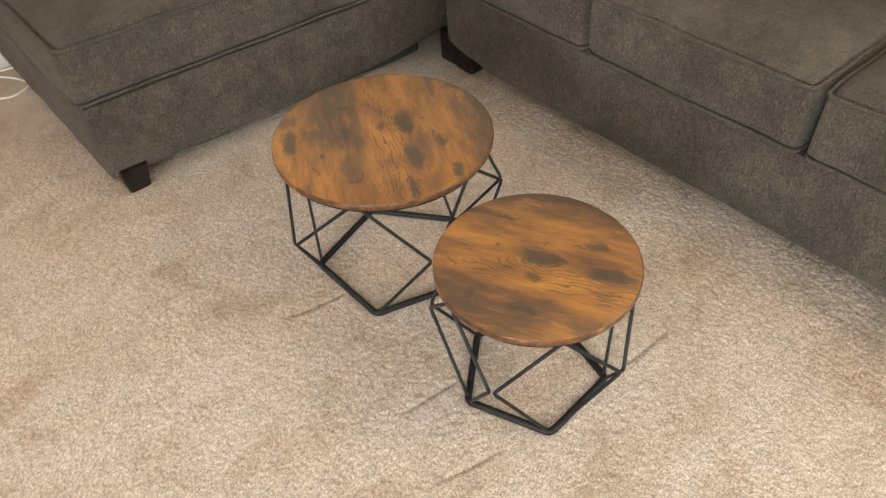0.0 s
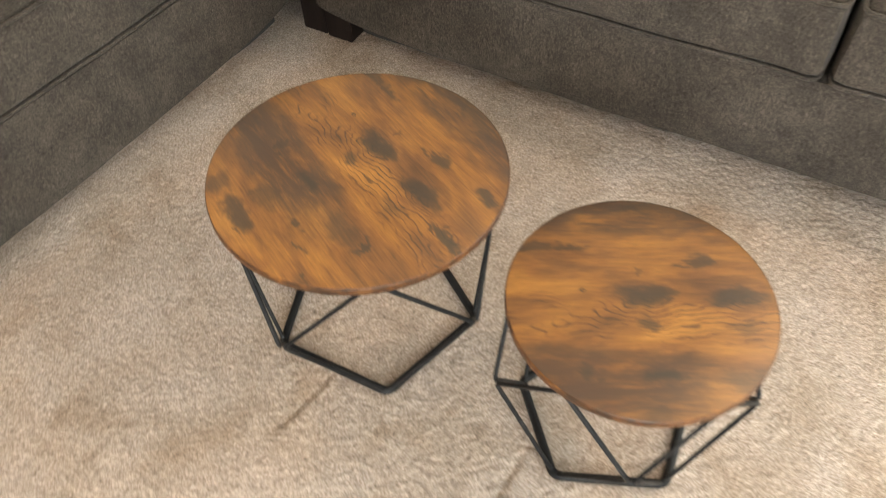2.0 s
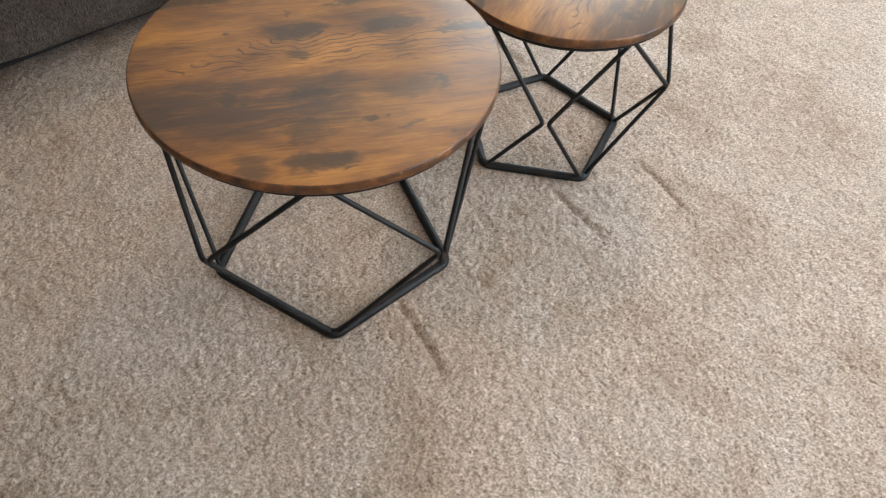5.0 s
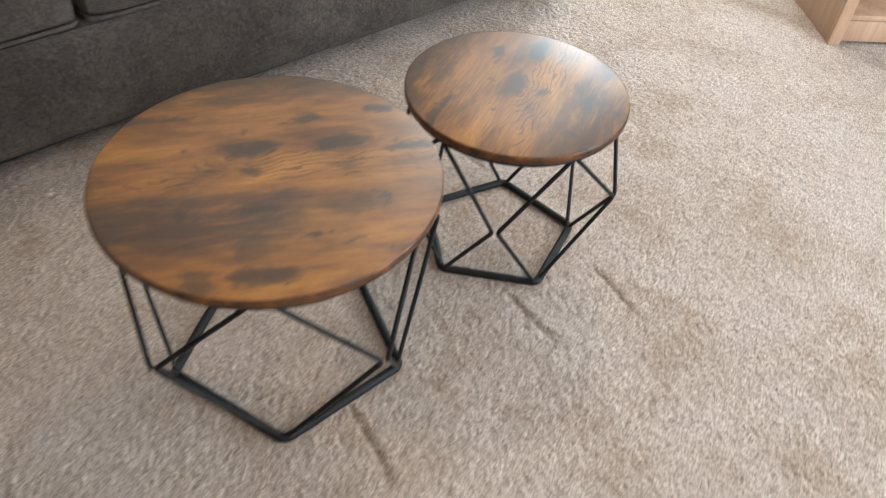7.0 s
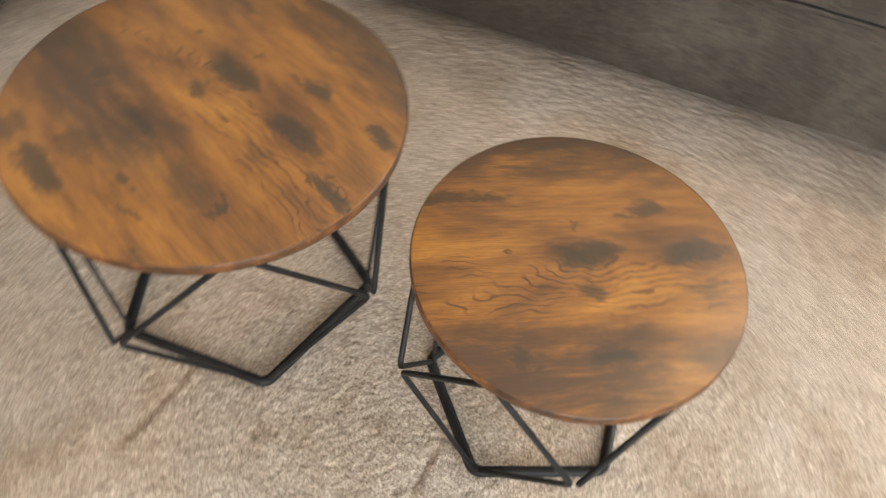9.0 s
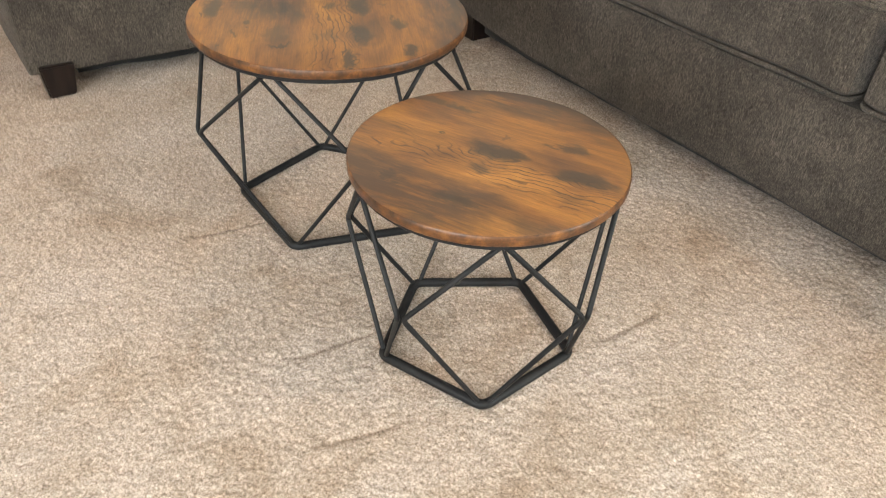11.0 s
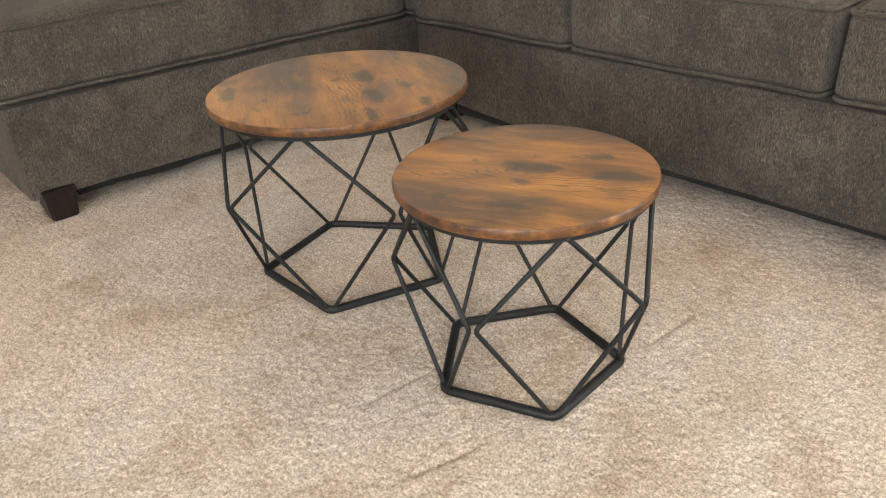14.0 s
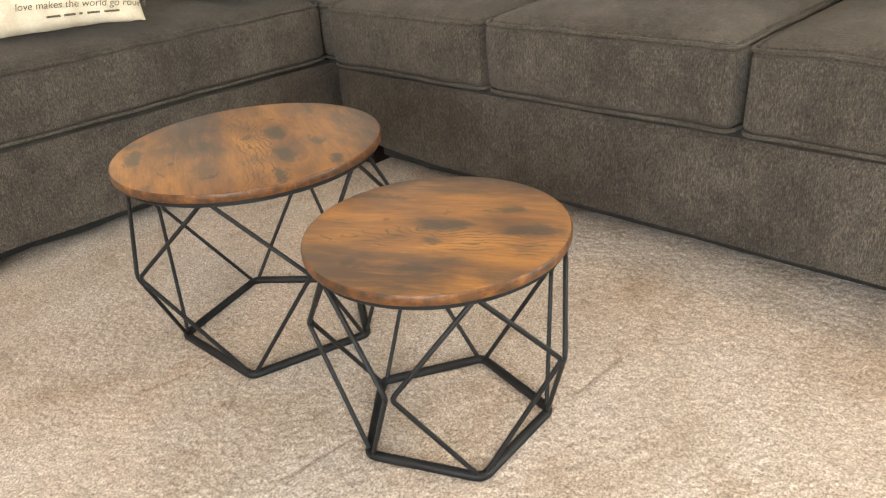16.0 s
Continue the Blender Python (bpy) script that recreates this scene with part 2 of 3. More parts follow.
def oak_material():
    n = Nodes("honey_oak")
    f, b = n.noise(1, n.coords((140, 140, 6)), 4, 0.6), n.noise(1, n.coords((12, 12, 1.5)), 3)
    c = n.ramp(b, [(0.35, (0.46, 0.29, 0.185)), (0.65, (0.60, 0.40, 0.27))])
    c = n.mix(0.5, c, n.ramp(f, [(0.35, (0.70, 0.68, 0.66)), (0.65, (1.08, 1.08, 1.08))]), "MULTIPLY")
    return n.done(c, 0.35, 0, n.bump(f, 0.15, 0.001), 0.5)


def pillow_material(name, lo, hi, scale):
    n = Nodes(name)
    weave = n.noise(320, n.coords(), 2)
    w = n.noise(scale, n.coords(), 4, 0.6)
    c = n.mix(0.5, n.ramp(w, [(0.38, lo), (0.62, hi)]), n.ramp(weave, [(0.35, (0.8, 0.8, 0.8)), (0.65, (1.1, 1.1, 1.1))]), "MULTIPLY")
    return n.done(c, 0.9, 0, n.bump(weave, 0.4, 0.001), 0.2, 0.2)


def glass_material():
    n = Nodes("window_glass")
    n.bsdf.inputs["Transmission Weight"].default_value = 1.0
    return n.done((1, 1, 1), 0.0, 0)


EDGE = edge_material()
CARPET, FABRIC, WOOD, METAL, ESPRESSO = carpet_material(), fabric_material(), wood_material(), metal_material(), dark_wood_material()
WALL_PAINT, CEIL_PAINT = plaster_material("warm_grey_wall_paint", (0.70, 0.67, 0.61)), plaster_material("white_ceiling_paint", (0.82, 0.81, 0.79))
TRIM_PAINT, OAK, GLASS = painted_material("white_trim_paint", (0.80, 0.77, 0.70)), oak_material(), glass_material()
CREAM, GREEN = pillow_material("cream_printed_cotton", (0.56, 0.48, 0.36), (0.72, 0.65, 0.52), 12), pillow_material("dark_green_patterned_cotton", (0.03, 0.035, 0.02), (0.16, 0.15, 0.09), 30)
# near-black for the slabs that stand in for shade under the seats
UNDERSHADE = pillow_material("black_undershade", (0.010, 0.010, 0.010), (0.018, 0.017, 0.016), 9)
CABLE, INK = painted_material("white_cable_plastic", (0.78, 0.75, 0.68), 0.4), painted_material("sepia_ink", (0.10, 0.075, 0.05), 0.8)


# ---- mesh helpers ----
def mesh_of(bm, name, smooth=True):
    me = bpy.data.meshes.new(name)
    bmesh.ops.recalc_face_normals(bm, faces=bm.faces)
    bm.to_mesh(me)
    bm.free()
    if smooth:
        me.polygons.foreach_set("use_smooth", [True] * len(me.polygons))
        me.set_sharp_from_angle(angle=radians(42))
    return me


def part(name, bm, material, parent, label="", smooth=True):
    ob = new(name, mesh_of(bm, name, smooth) if isinstance(bm, bmesh.types.BMesh) else bm)
    if material and not ob.data.materials:
        ob.data.materials.append(material)
    ob.parent = parent
    return tagged(ob, label)


def thing(name, m, label, category, group="", kind=""):
    ob = new(name)
    ob.empty_display_size = 0.1
    ob.matrix_world = m
    return tagged(ob, label, category, group, kind)


def box_bm(x0, x1, y0, y1, z0, z1, bevel=0.0, segs=2, bm=None):
    b = bmesh.new()
    bmesh.ops.create_cube(b, size=1, matrix=Matrix.LocRotScale(((x0 + x1) / 2, (y0 + y1) / 2, (z0 + z1) / 2), None, (x1 - x0, y1 - y0, z1 - z0)))
    if bevel:
        bmesh.ops.bevel(b, geom=b.edges[:], offset=bevel, segments=segs, profile=0.5, affect="EDGES")
    if bm is None:
        return b
    me = bpy.data.meshes.new("tmp")
    b.to_mesh(me)
    b.free()
    bm.from_mesh(me)
    bpy.data.meshes.remove(me)
    return bm


def round_path(points, radius, steps=6, closed=False):
    """A polyline with its corners rounded to arcs."""
    pts, out, n = [Vector(p) for p in points], [], len(points)
    for i, p in enumerate(pts):
        if not closed and i in (0, n - 1):
            out.append(p)
            continue
        a, b = (pts[i - 1] - p).normalized(), (pts[(i + 1) % n] - p).normalized()
        cut = radius / math.tan(a.angle(b) / 2)
        s, e = p + a * cut, p + b * cut
        for k in range(steps + 1):
            t = k / steps
            out.append(s * (1 - t) ** 2 + p * 2 * t * (1 - t) + e * t * t)
    return out


def tube_bm(path, radius, sides=10, closed=False, bm=None, flat=1.0):
    """A tube swept along a path, with its ends closed."""
    bm = bm or bmesh.new()
    n, rings, up = len(path), [], None
    for i, p in enumerate(path):
        d = (path[(i + 1) % n] - path[i - 1]) if closed or 0 < i < n - 1 else (path[1] - path[0] if i == 0 else path[-1] - path[-2])
        d = d.normalized()
        if up is None:
            up = Vector((0, 0, 1)) if abs(d.z) < 0.9 else Vector((1, 0, 0))
        side = d.cross(up).normalized()
        up = side.cross(d).normalized()
        rings.append([bm.verts.new(p + (side * math.cos(a) + up * flat * math.sin(a)) * radius) for a in (2 * math.pi * k / sides for k in range(sides))])
    for i in range(n if closed else n - 1):
        a, b = rings[i], rings[(i + 1) % n]
        for k in range(sides):
            bm.faces.new((a[k], a[(k + 1) % sides], b[(k + 1) % sides], b[k]))
    if not closed:
        bm.faces.new(rings[0]), bm.faces.new(rings[-1][::-1])
    return bm


def soft_box(x0, x1, y0, y1, z0, z1, r, crown=0.0, bulge=0.0, wrinkle=0.004, seed=0.0, step=0.03, seams=()):
    """An upholstered block: rounded edges, a crowned top, bulging sides, slight wrinkles and sewn grooves at the heights in seams."""
    size = Vector((x1 - x0, y1 - y0, z1 - z0))
    mid = Vector(((x0 + x1) / 2, (y0 + y1) / 2, (z0 + z1) / 2))
    half = size / 2
    bm = bmesh.new()
    for axis in range(3):
        u, v = (axis + 1) % 3, (axis + 2) % 3
        nu, nv = (max(4, int(size[k] / (0.0045 if k == 2 and seams else step))) for k in (u, v))
        for sgn in (-1, 1):
            grid = []
            for i in range(nu + 1):
                row = []
                for j in range(nv + 1):
                    p = Vector((0, 0, 0))
                    p[axis] = sgn * half[axis]
                    # closer spacing towards the edges
                    p[u] = half[u] * math.sin(math.pi / 2 * (2 * i / nu - 1)) ** 1 if nu < 8 else half[u] * (2 * i / nu - 1)
                    p[v] = half[v] * math.sin(math.pi / 2 * (2 * j / nv - 1)) ** 1 if nv < 8 else half[v] * (2 * j / nv - 1)
                    q = Vector([max(-half[k] + r, min(half[k] - r, p[k])) for k in range(3)])
                    d = p - q
                    p = q + d.normalized() * r if d.length > 1e-9 else p
                    a, b, c = p.x / half.x, p.y / half.y, p.z / half.z
                    w = Vector((0, 0, 0))
                    if c > 0:
                        w.z += crown * (1 - a ** 4) * (1 - b ** 4) * c
                    w.y += bulge * b * (1 - a ** 4) * (1 - c * c)
                    w.x += bulge * 0.6 * a * (1 - b ** 4) * (1 - c * c)
                    for zs in seams:
                        dent = 0.011 * math.exp(-((p.z + mid.z - zs) / 0.008) ** 2)
                        w.x -= dent * math.copysign(abs(a) ** 12, a)
                        w.y -= dent * math.copysign(abs(b) ** 12, b)
                    nz = noise.noise_vector((p + mid) * 7.0 + Vector((seed, seed, 0)))
                    n2 = noise.noise_vector((p + mid) * 19.0 + Vector((seed, 0, seed)))
                    row.append(bm.verts.new(mid + p + w + nz * wrinkle + n2 * wrinkle * 0.35))
                grid.append(row)
            for i in range(nu):
                for j in range(nv):
                    bm.faces.new((grid[i][j], grid[i + 1][j], grid[i + 1][j + 1], grid[i][j + 1]))
    bmesh.ops.remove_doubles(bm, verts=bm.verts, dist=0.0008)
    return bm


# ---- room ----
def wall_with_hole(name, axis, at, thick, a0, a1, hole=None, material=None, label=""):
    """A wall along x or y; hole = (b0, b1, z0, z1)."""
    bm = bmesh.new()

    def block(b0, b1, z0, z1):
        if b1 - b0 > 0.001 and z1 - z0 > 0.001:
            lo, hi = min(at, at + thick), max(at, at + thick)
            args = (b0, b1, lo, hi) if axis == "x" else (lo, hi, b0, b1)
            box_bm(*args, z0, z1, bm=bm)

    if hole is None:
        block(a0, a1, 0, CEIL)
    else:
        b0, b1, z0, z1 = hole
        block(a0, b0, 0, CEIL), block(b1, a1, 0, CEIL), block(b0, b1, 0, z0), block(b0, b1, z1, CEIL)
    ob = new(name, mesh_of(bm, name, False))
    ob.data.materials.append(material or WALL_PAINT)
    return tagged(ob, label or "warm grey painted plaster wall", "wall", kind="structure")


wall_with_hole("wall_west", "y", WEST, -0.12, SOUTH, NORTH)
wall_with_hole("wall_east", "y", EAST, 0.12, SOUTH, NORTH, (DOOR_Y0, DOOR_Y1, 0.0, DOOR_Z1))
wall_with_hole("wall_south", "x", SOUTH, -0.12, WEST - 0.12, EAST + 0.12, (WIN_X0, WIN_X1, WIN_Z0, WIN_Z1))
wall_with_hole("wall_north", "x", NORTH, 0.12, WEST - 0.12, EAST + 0.12)
ceiling = new("ceiling", mesh_of(box_bm(WEST - 0.12, EAST + 0.12, SOUTH - 0.12, NORTH + 0.12, CEIL, CEIL + 0.1), "ceiling", False))
ceiling.data.materials.append(CEIL_PAINT)
tagged(ceiling, "plain white painted ceiling", "ceiling", kind="structure")


def smooth_noise(nx, ny, cell, rng):
    """Random values on a coarse lattice, spread smoothly over a grid of nx by ny points."""
    cx, cy = int(nx / cell) + 3, int(ny / cell) + 3
    g = rng.random((cx, cy))
    x, y = np.arange(nx) / cell, np.arange(ny) / cell
    ix, iy = x.astype(int), y.astype(int)
    fx, fy = x - ix, y - iy
    fx, fy = (fx * fx * (3 - 2 * fx))[:, None], (fy * fy * (3 - 2 * fy))[None, :]
    a, b, c, d = g[np.ix_(ix, iy)], g[np.ix_(ix + 1, iy)], g[np.ix_(ix, iy + 1)], g[np.ix_(ix + 1, iy + 1)]
    return (a * (1 - fx) + b * fx) * (1 - fy) + (c * (1 - fx) + d * fx) * fy


def carpet_floor():
    """Carpet with a tufted, uneven pile and a few short creases."""
    x0, x1, y0, y1, step = -0.75, 3.25, -2.30, 0.25, 0.0046
    creases = [((0.668, -1.112), (0.693, -0.97)), ((1.113, -1.081), (1.124, -0.951)), ((1.312, -1.131), (1.336, -1.016)), ((1.373, -0.579), (1.375, -0.443))]
    nx, ny = int((x1 - x0) / step) + 1, int((y1 - y0) / step) + 1
    rng = np.random.default_rng(7)
    x, y = np.meshgrid(np.linspace(x0, x1, nx), np.linspace(y0, y1, ny), indexing="ij")
    tuft = rng.random((nx, ny))
    z = 0.0044 * (tuft - 0.5) + 0.0008 * (smooth_noise(nx, ny, 2.6, rng) - 0.5) + 0.0005 * (smooth_noise(nx, ny, 7, rng) - 0.5) + 0.004 * (smooth_noise(nx, ny, 40, rng) - 0.5)
    for (ax, ay), (bx, by) in creases:
        dx, dy = bx - ax, by - ay
        t = np.clip(((x - ax) * dx + (y - ay) * dy) / (dx * dx + dy * dy), 0, 1)
        d = np.hypot(x - ax - t * dx, y - ay - t * dy)
        side = np.where((x - ax) * dy - (y - ay) * dx > 0, 1.0, -1.0)
        z += -0.0042 * np.exp(-(d / 0.008) ** 2) + 0.0022 * side * np.exp(-(d / 0.03) ** 2)
    edge = np.zeros_like(z)
    edge[1:-1, 1:-1] = 1
    z *= edge
    jx, jy = (rng.random((nx, ny)) - 0.5) * step * 0.7 * edge, (rng.random((nx, ny)) - 0.5) * step * 0.7 * edge
    xs, ys = (WEST - 0.12, x0, x1, EAST + 0.12), (SOUTH - 0.12, y0, y1, NORTH + 0.12)
    verts = [np.stack([x + jx, y + jy, z], -1).reshape(-1, 3)]
    k = np.arange(nx * ny).reshape(nx, ny)
    quads = [np.stack([k[:-1, :-1], k[1:, :-1], k[1:, 1:], k[:-1, 1:]], -1).reshape(-1, 4)]
    count = nx * ny
    for i in range(3):
        for j in range(3):
            if (i, j) != (1, 1):
                verts.append(np.array([(xs[i], ys[j], 0), (xs[i + 1], ys[j], 0), (xs[i + 1], ys[j + 1], 0), (xs[i], ys[j + 1], 0)], float))
                quads.append(np.array([[count, count + 1, count + 2, count + 3]]))
                count += 4
    verts, quads = np.concatenate(verts), np.concatenate(quads)
    me = bpy.data.meshes.new("floor")
    me.vertices.add(len(verts)), me.loops.add(quads.size), me.polygons.add(len(quads))
    me.vertices.foreach_set("co", verts.ravel())
    me.loops.foreach_set("vertex_index", quads.ravel().astype(np.int32))
    me.polygons.foreach_set("loop_start", np.arange(0, quads.size, 4, dtype=np.int32))
    me.polygons.foreach_set("use_smooth", np.ones(len(quads), bool))
    me.update(calc_edges=True)
    me.materials.append(CARPET)
    return tagged(new("floor", me), "beige and grey cut-pile carpet with slight creases", "carpet", kind="structure")


carpet_floor()


def baseboards():
    for a, (x0, x1, y0, y1) in enumerate([(WEST, WEST + 0.014, SOUTH, NORTH), (WEST + 0.014, EAST - 0.014, NORTH - 0.014, NORTH), (WEST + 0.014, EAST - 0.014, SOUTH, SOUTH + 0.014),
                                          (EAST - 0.014, EAST, SOUTH, DOOR_Y0 - 0.08), (EAST - 0.014, EAST, DOOR_Y1 + 0.08, NORTH)]):
        ob = new("baseboard", mesh_of(box_bm(x0, x1, y0, y1, -0.004, 0.095, 0.004), "baseboard"))
        ob.data.materials.append(TRIM_PAINT)
        tagged(ob, "white painted wooden baseboard along the wall", "baseboard", kind="structure")


baseboards()


def glazed_opening(name, m, width, height, panes, label, category):
    """Frame and panes that fill an opening; x along it, z up, y through it."""
    root = thing(name, m, label, category, kind="structure")
    f = 0.06
    for nm, a in (("window_frame", (0, f, -0.05, 0.05, 0, height)), ("window_frame", (width - f, width, -0.05, 0.05, 0, height)),
                  ("window_frame", (f, width - f, -0.05, 0.05, 0, f)), ("window_frame", (f, width - f, -0.05, 0.05, height - f, height))):
        part(nm, box_bm(*a, 0.004), TRIM_PAINT, root)
    w = (width - 2 * f) / panes
    for k in range(panes):
        if k:
            part("mullion", box_bm(f + k * w - 0.025, f + k * w + 0.025, -0.04, 0.04, f, height - f, 0.004), TRIM_PAINT, root)
        p = part("pane", box_bm(f + k * w + (0.025 if k else 0), f + (k + 1) * w - (0.025 if k < panes - 1 else 0), -0.003, 0.003, f, height - f), GLASS, root, smooth=False)
        p.visible_shadow = False
    return root


glazed_opening("door_1", pose(EAST + 0.06, DOOR_Y0, 0, 0, 0, 90), DOOR_Y1 - DOOR_Y0, DOOR_Z1, 2, "white framed sliding glass patio door", "patio door")
glazed_opening("window_1", pose(WIN_X0, SOUTH - 0.06, WIN_Z0), WIN_X1 - WIN_X0, WIN_Z1 - WIN_Z0, 2, "white framed picture window with two panes", "window")
ground = new("ground", mesh_of(box_bm(-60, 60, -60, 60, -0.32, -0.30), "ground", False))
ground.data.materials.append(plaster_material("pale_outdoor_paving", (0.42, 0.41, 0.38)))
tagged(ground, "pale paved ground outside the house", "ground", kind="structure")


# ---- coffee tables ----
def coffee_table(m, top_r, height, turn, foot_r, mid_r, mid_z, high_r, grain, knot, label):
    """Round wooden top on a cage of bent rods between a pentagon on the floor and a ring under the top."""
    root = thing("coffee_table", m, label, "coffee table", "pair of round coffee tables")
    thick = 0.0185

    def at(r, k, z, off=0.0):
        a = radians(turn + 72 * k)
        return Vector((r * math.cos(a) - off * math.sin(a), r * math.sin(a) + off * math.cos(a), z))

    # the top, its origin at the decor's largest knot and its x along the grain
    bm = bmesh.new()
    profile = [(0.0, 0.0), (top_r * 0.5, 0.0), (top_r - 0.004, 0.0), (top_r - 0.0012, -0.0012), (top_r, -0.004), (top_r, -thick + 0.003), (top_r - 0.002, -thick), (top_r * 0.5, -thick), (0.0, -thick)]
    rings = []
    c, s = math.cos(radians(-grain)), math.sin(radians(-grain))
    kx, ky = c * knot[0] - s * knot[1], s * knot[0] + c * knot[1]
    for r, z in profile:
        if r == 0:
            rings.append([bm.verts.new((-kx, -ky, z))])
        else:
            rings.append([bm.verts.new((r * math.cos(a) - kx, r * math.sin(a) - ky, z)) for a in (2 * math.pi * k / 128 for k in range(128))])
    for a, b in zip(rings, rings[1:]):
        for k in range(128):
            q = (k + 1) % 128
            if len(a) == 1:
                bm.faces.new((a[0], b[k], b[q]))
            elif len(b) == 1:
                bm.faces.new((a[k], b[0], a[q]))
            else:
                bm.faces.new((a[k], b[k], b[q], a[q]))
    top = part("tabletop", bm, WOOD, root, "rustic brown wood-look round top with dark knots")
    top.matrix_basis = pose(knot[0], knot[1], height, 0, 0, grain)
    # edge banding round the top
    bm = bmesh.new()
    loops = [[bm.verts.new((r * math.cos(a), r * math.sin(a), height + z)) for a in (2 * math.pi * k / 128 for k in range(128))]
             for r, z in ((top_r - 0.0012, -0.0008), (top_r - 0.0003, -0.0016), (top_r + 0.0006, -0.0042), (top_r + 0.0006, -thick + 0.003), (top_r - 0.002, -thick - 0.0003), (top_r - 0.006, -thick - 0.0003))]
    for a, b in zip(loops, loops[1:]):
        for k in range(128):
            bm.faces.new((a[k], b[k], b[(k + 1) % 128], a[(k + 1) % 128]))
    part("edge_band", bm, EDGE, root, "worn dark brown wooden edge")
    # ring under the top
    bm = bmesh.new()
    z1, z0, r1, r0 = height - thick - 0.0005, height - thick - 0.011, top_r - 0.007, top_r - 0.035
    loops = [[bm.verts.new((r * math.cos(a), r * math.sin(a), z)) for a in (2 * math.pi * k / 96 for k in range(96))] for r, z in ((r1, z1), (r1, z0 + 0.002), (r1 - 0.002, z0), (r0, z0), (r0, z1))]
    for i in range(5):
        a, b = loops[i], loops[(i + 1) % 5]
        for k in range(96):
            bm.faces.new((a[k], b[k], b[(k + 1) % 96], a[(k + 1) % 96]))
    part("top_ring", bm, METAL, root, "black steel ring under the top")
    # pentagon on the floor
    foot = round_path([at(foot_r + 0.006, k, 0.008) for k in range(5)], 0.022, 6, True)
    part("foot_ring", tube_bm(foot, 0.0090, 12, True), METAL, root, "black steel pentagon resting on the carpet")
    # ten bent rods
    rod = 0.0043
    for k in range(5):
        for sgn, j in ((-1, k), (1, k + 1)):
            high = at(high_r, j, z0 + 0.002, -sgn * 0.006)
            low = at(foot_r, j, 0.010, -sgn * 0.006)
            mid = at(mid_r + 0.004, k + 0.5, mid_z, sgn * rod * 1.05)
            part("rod", tube_bm(round_path([high, mid, low], 0.014, 6), rod, 10), METAL, root)
    return root


coffee_table(pose(0.6848, -0.7749, 0), 0.276, 0.4392, 234.96, 0.2179, 0.2952, 0.2547, 0.2524, -27.0, (0.002, 0.065), "large round rustic wood coffee table on black geometric rod base")
coffee_table(pose(1.2324, -0.7847, 0), 0.2218, 0.3948, 256.90, 0.1741, 0.2356, 0.2219, 0.2111, 26.5, (0.006, 0.011), "small round rustic wood coffee table on black geometric rod base")


# ---- sofa ----
def leg_bm(cx, cy, top, bottom, height):
    """A square block leg that tapers to the floor."""
    bm = box_bm(cx - top / 2, cx + top / 2, cy - top / 2, cy + top / 2, 0, height)
    for v in bm.verts:
        if v.co.z < height / 2:
            v.co.x, v.co.y = cx + (v.co.x - cx) * bottom / top, cy + (v.co.y - cy) * bottom / top
    bmesh.ops.bevel(bm, geom=bm.edges[:], offset=0.004, segments=2, affect="EDGES")
    return bm


def sheared(bm, slope):
    """Leans a plan sideways: x follows y."""
    for v in bm.verts:
        v.co.x += slope * v.co.y
    return bm


def piping_bm(x0, x1, y0, y1, z, r, rad=0.0050, bow=0.0, seed=0.0):
    """A welt cord round a cushion's edge."""
    path = round_path([(x0, y0, z), (x1, y0, z), (x1, y1, z), (x0, y1, z)], r, 6, True)
    fine = []
    for i, p in enumerate(path):
        q = path[(i + 1) % len(path)]
        n = max(1, int((q - p).length / 0.04))
        fine += [p.lerp(q, k / n) for k in range(n)]
    cx, hx = (x0 + x1) / 2, (x1 - x0) / 2
    for p in fine:
        a, b = noise.noise_vector(p * 7.0 + Vector((seed, seed, 0))), noise.noise_vector(p * 19.0 + Vector((seed, 0, seed)))
        p += a * 0.004 + b * 0.0014
        p.z += bow * (1 - min(1, abs((p.x - cx) / hx)) ** 2)
    return tube_bm(fine, rad, 6, True)


def seat_cushion(root, x0, x1, y0, y1, z0, z1, seed, label="", lean=0.0):
    """A boxed cushion: crowned top, bulging band, welts along both seams."""
    ob = part("seat_cushion", sheared(soft_box(x0, x1, y0, y1, z0, z1, 0.026, 0.042, 0.012, 0.005, seed, seams=(z0 + 0.008, z1 - 0.012)), lean), FABRIC, root, label)
    part("piping", sheared(piping_bm(x0 + 0.002, x1 - 0.002, y0 + 0.001, y1 - 0.002, z1 - 0.012, 0.034, 0.0055, seed=seed), lean), FABRIC, ob, "welt along the upper seam")
    part("piping", sheared(piping_bm(x0 + 0.002, x1 - 0.002, y0 + 0.001, y1 - 0.002, z0 + 0.008, 0.034, 0.0052, seed=seed), lean), FABRIC, ob, "welt along the lower seam")
    return ob


SEAT_Z0, SEAT_Z1, BASE_Z0 = 0.345, 0.545, 0.068
def lift(bm, axis, sign):
    """Raises a base's underside towards the inner corner."""
    for v in bm.verts:
        if v.co.z < 0.16:
            v.co.z += 0.052 * math.exp(-max(0.0, sign * v.co[axis]) / 0.20) * (0.16 - v.co.z) / 0.092
    return bm


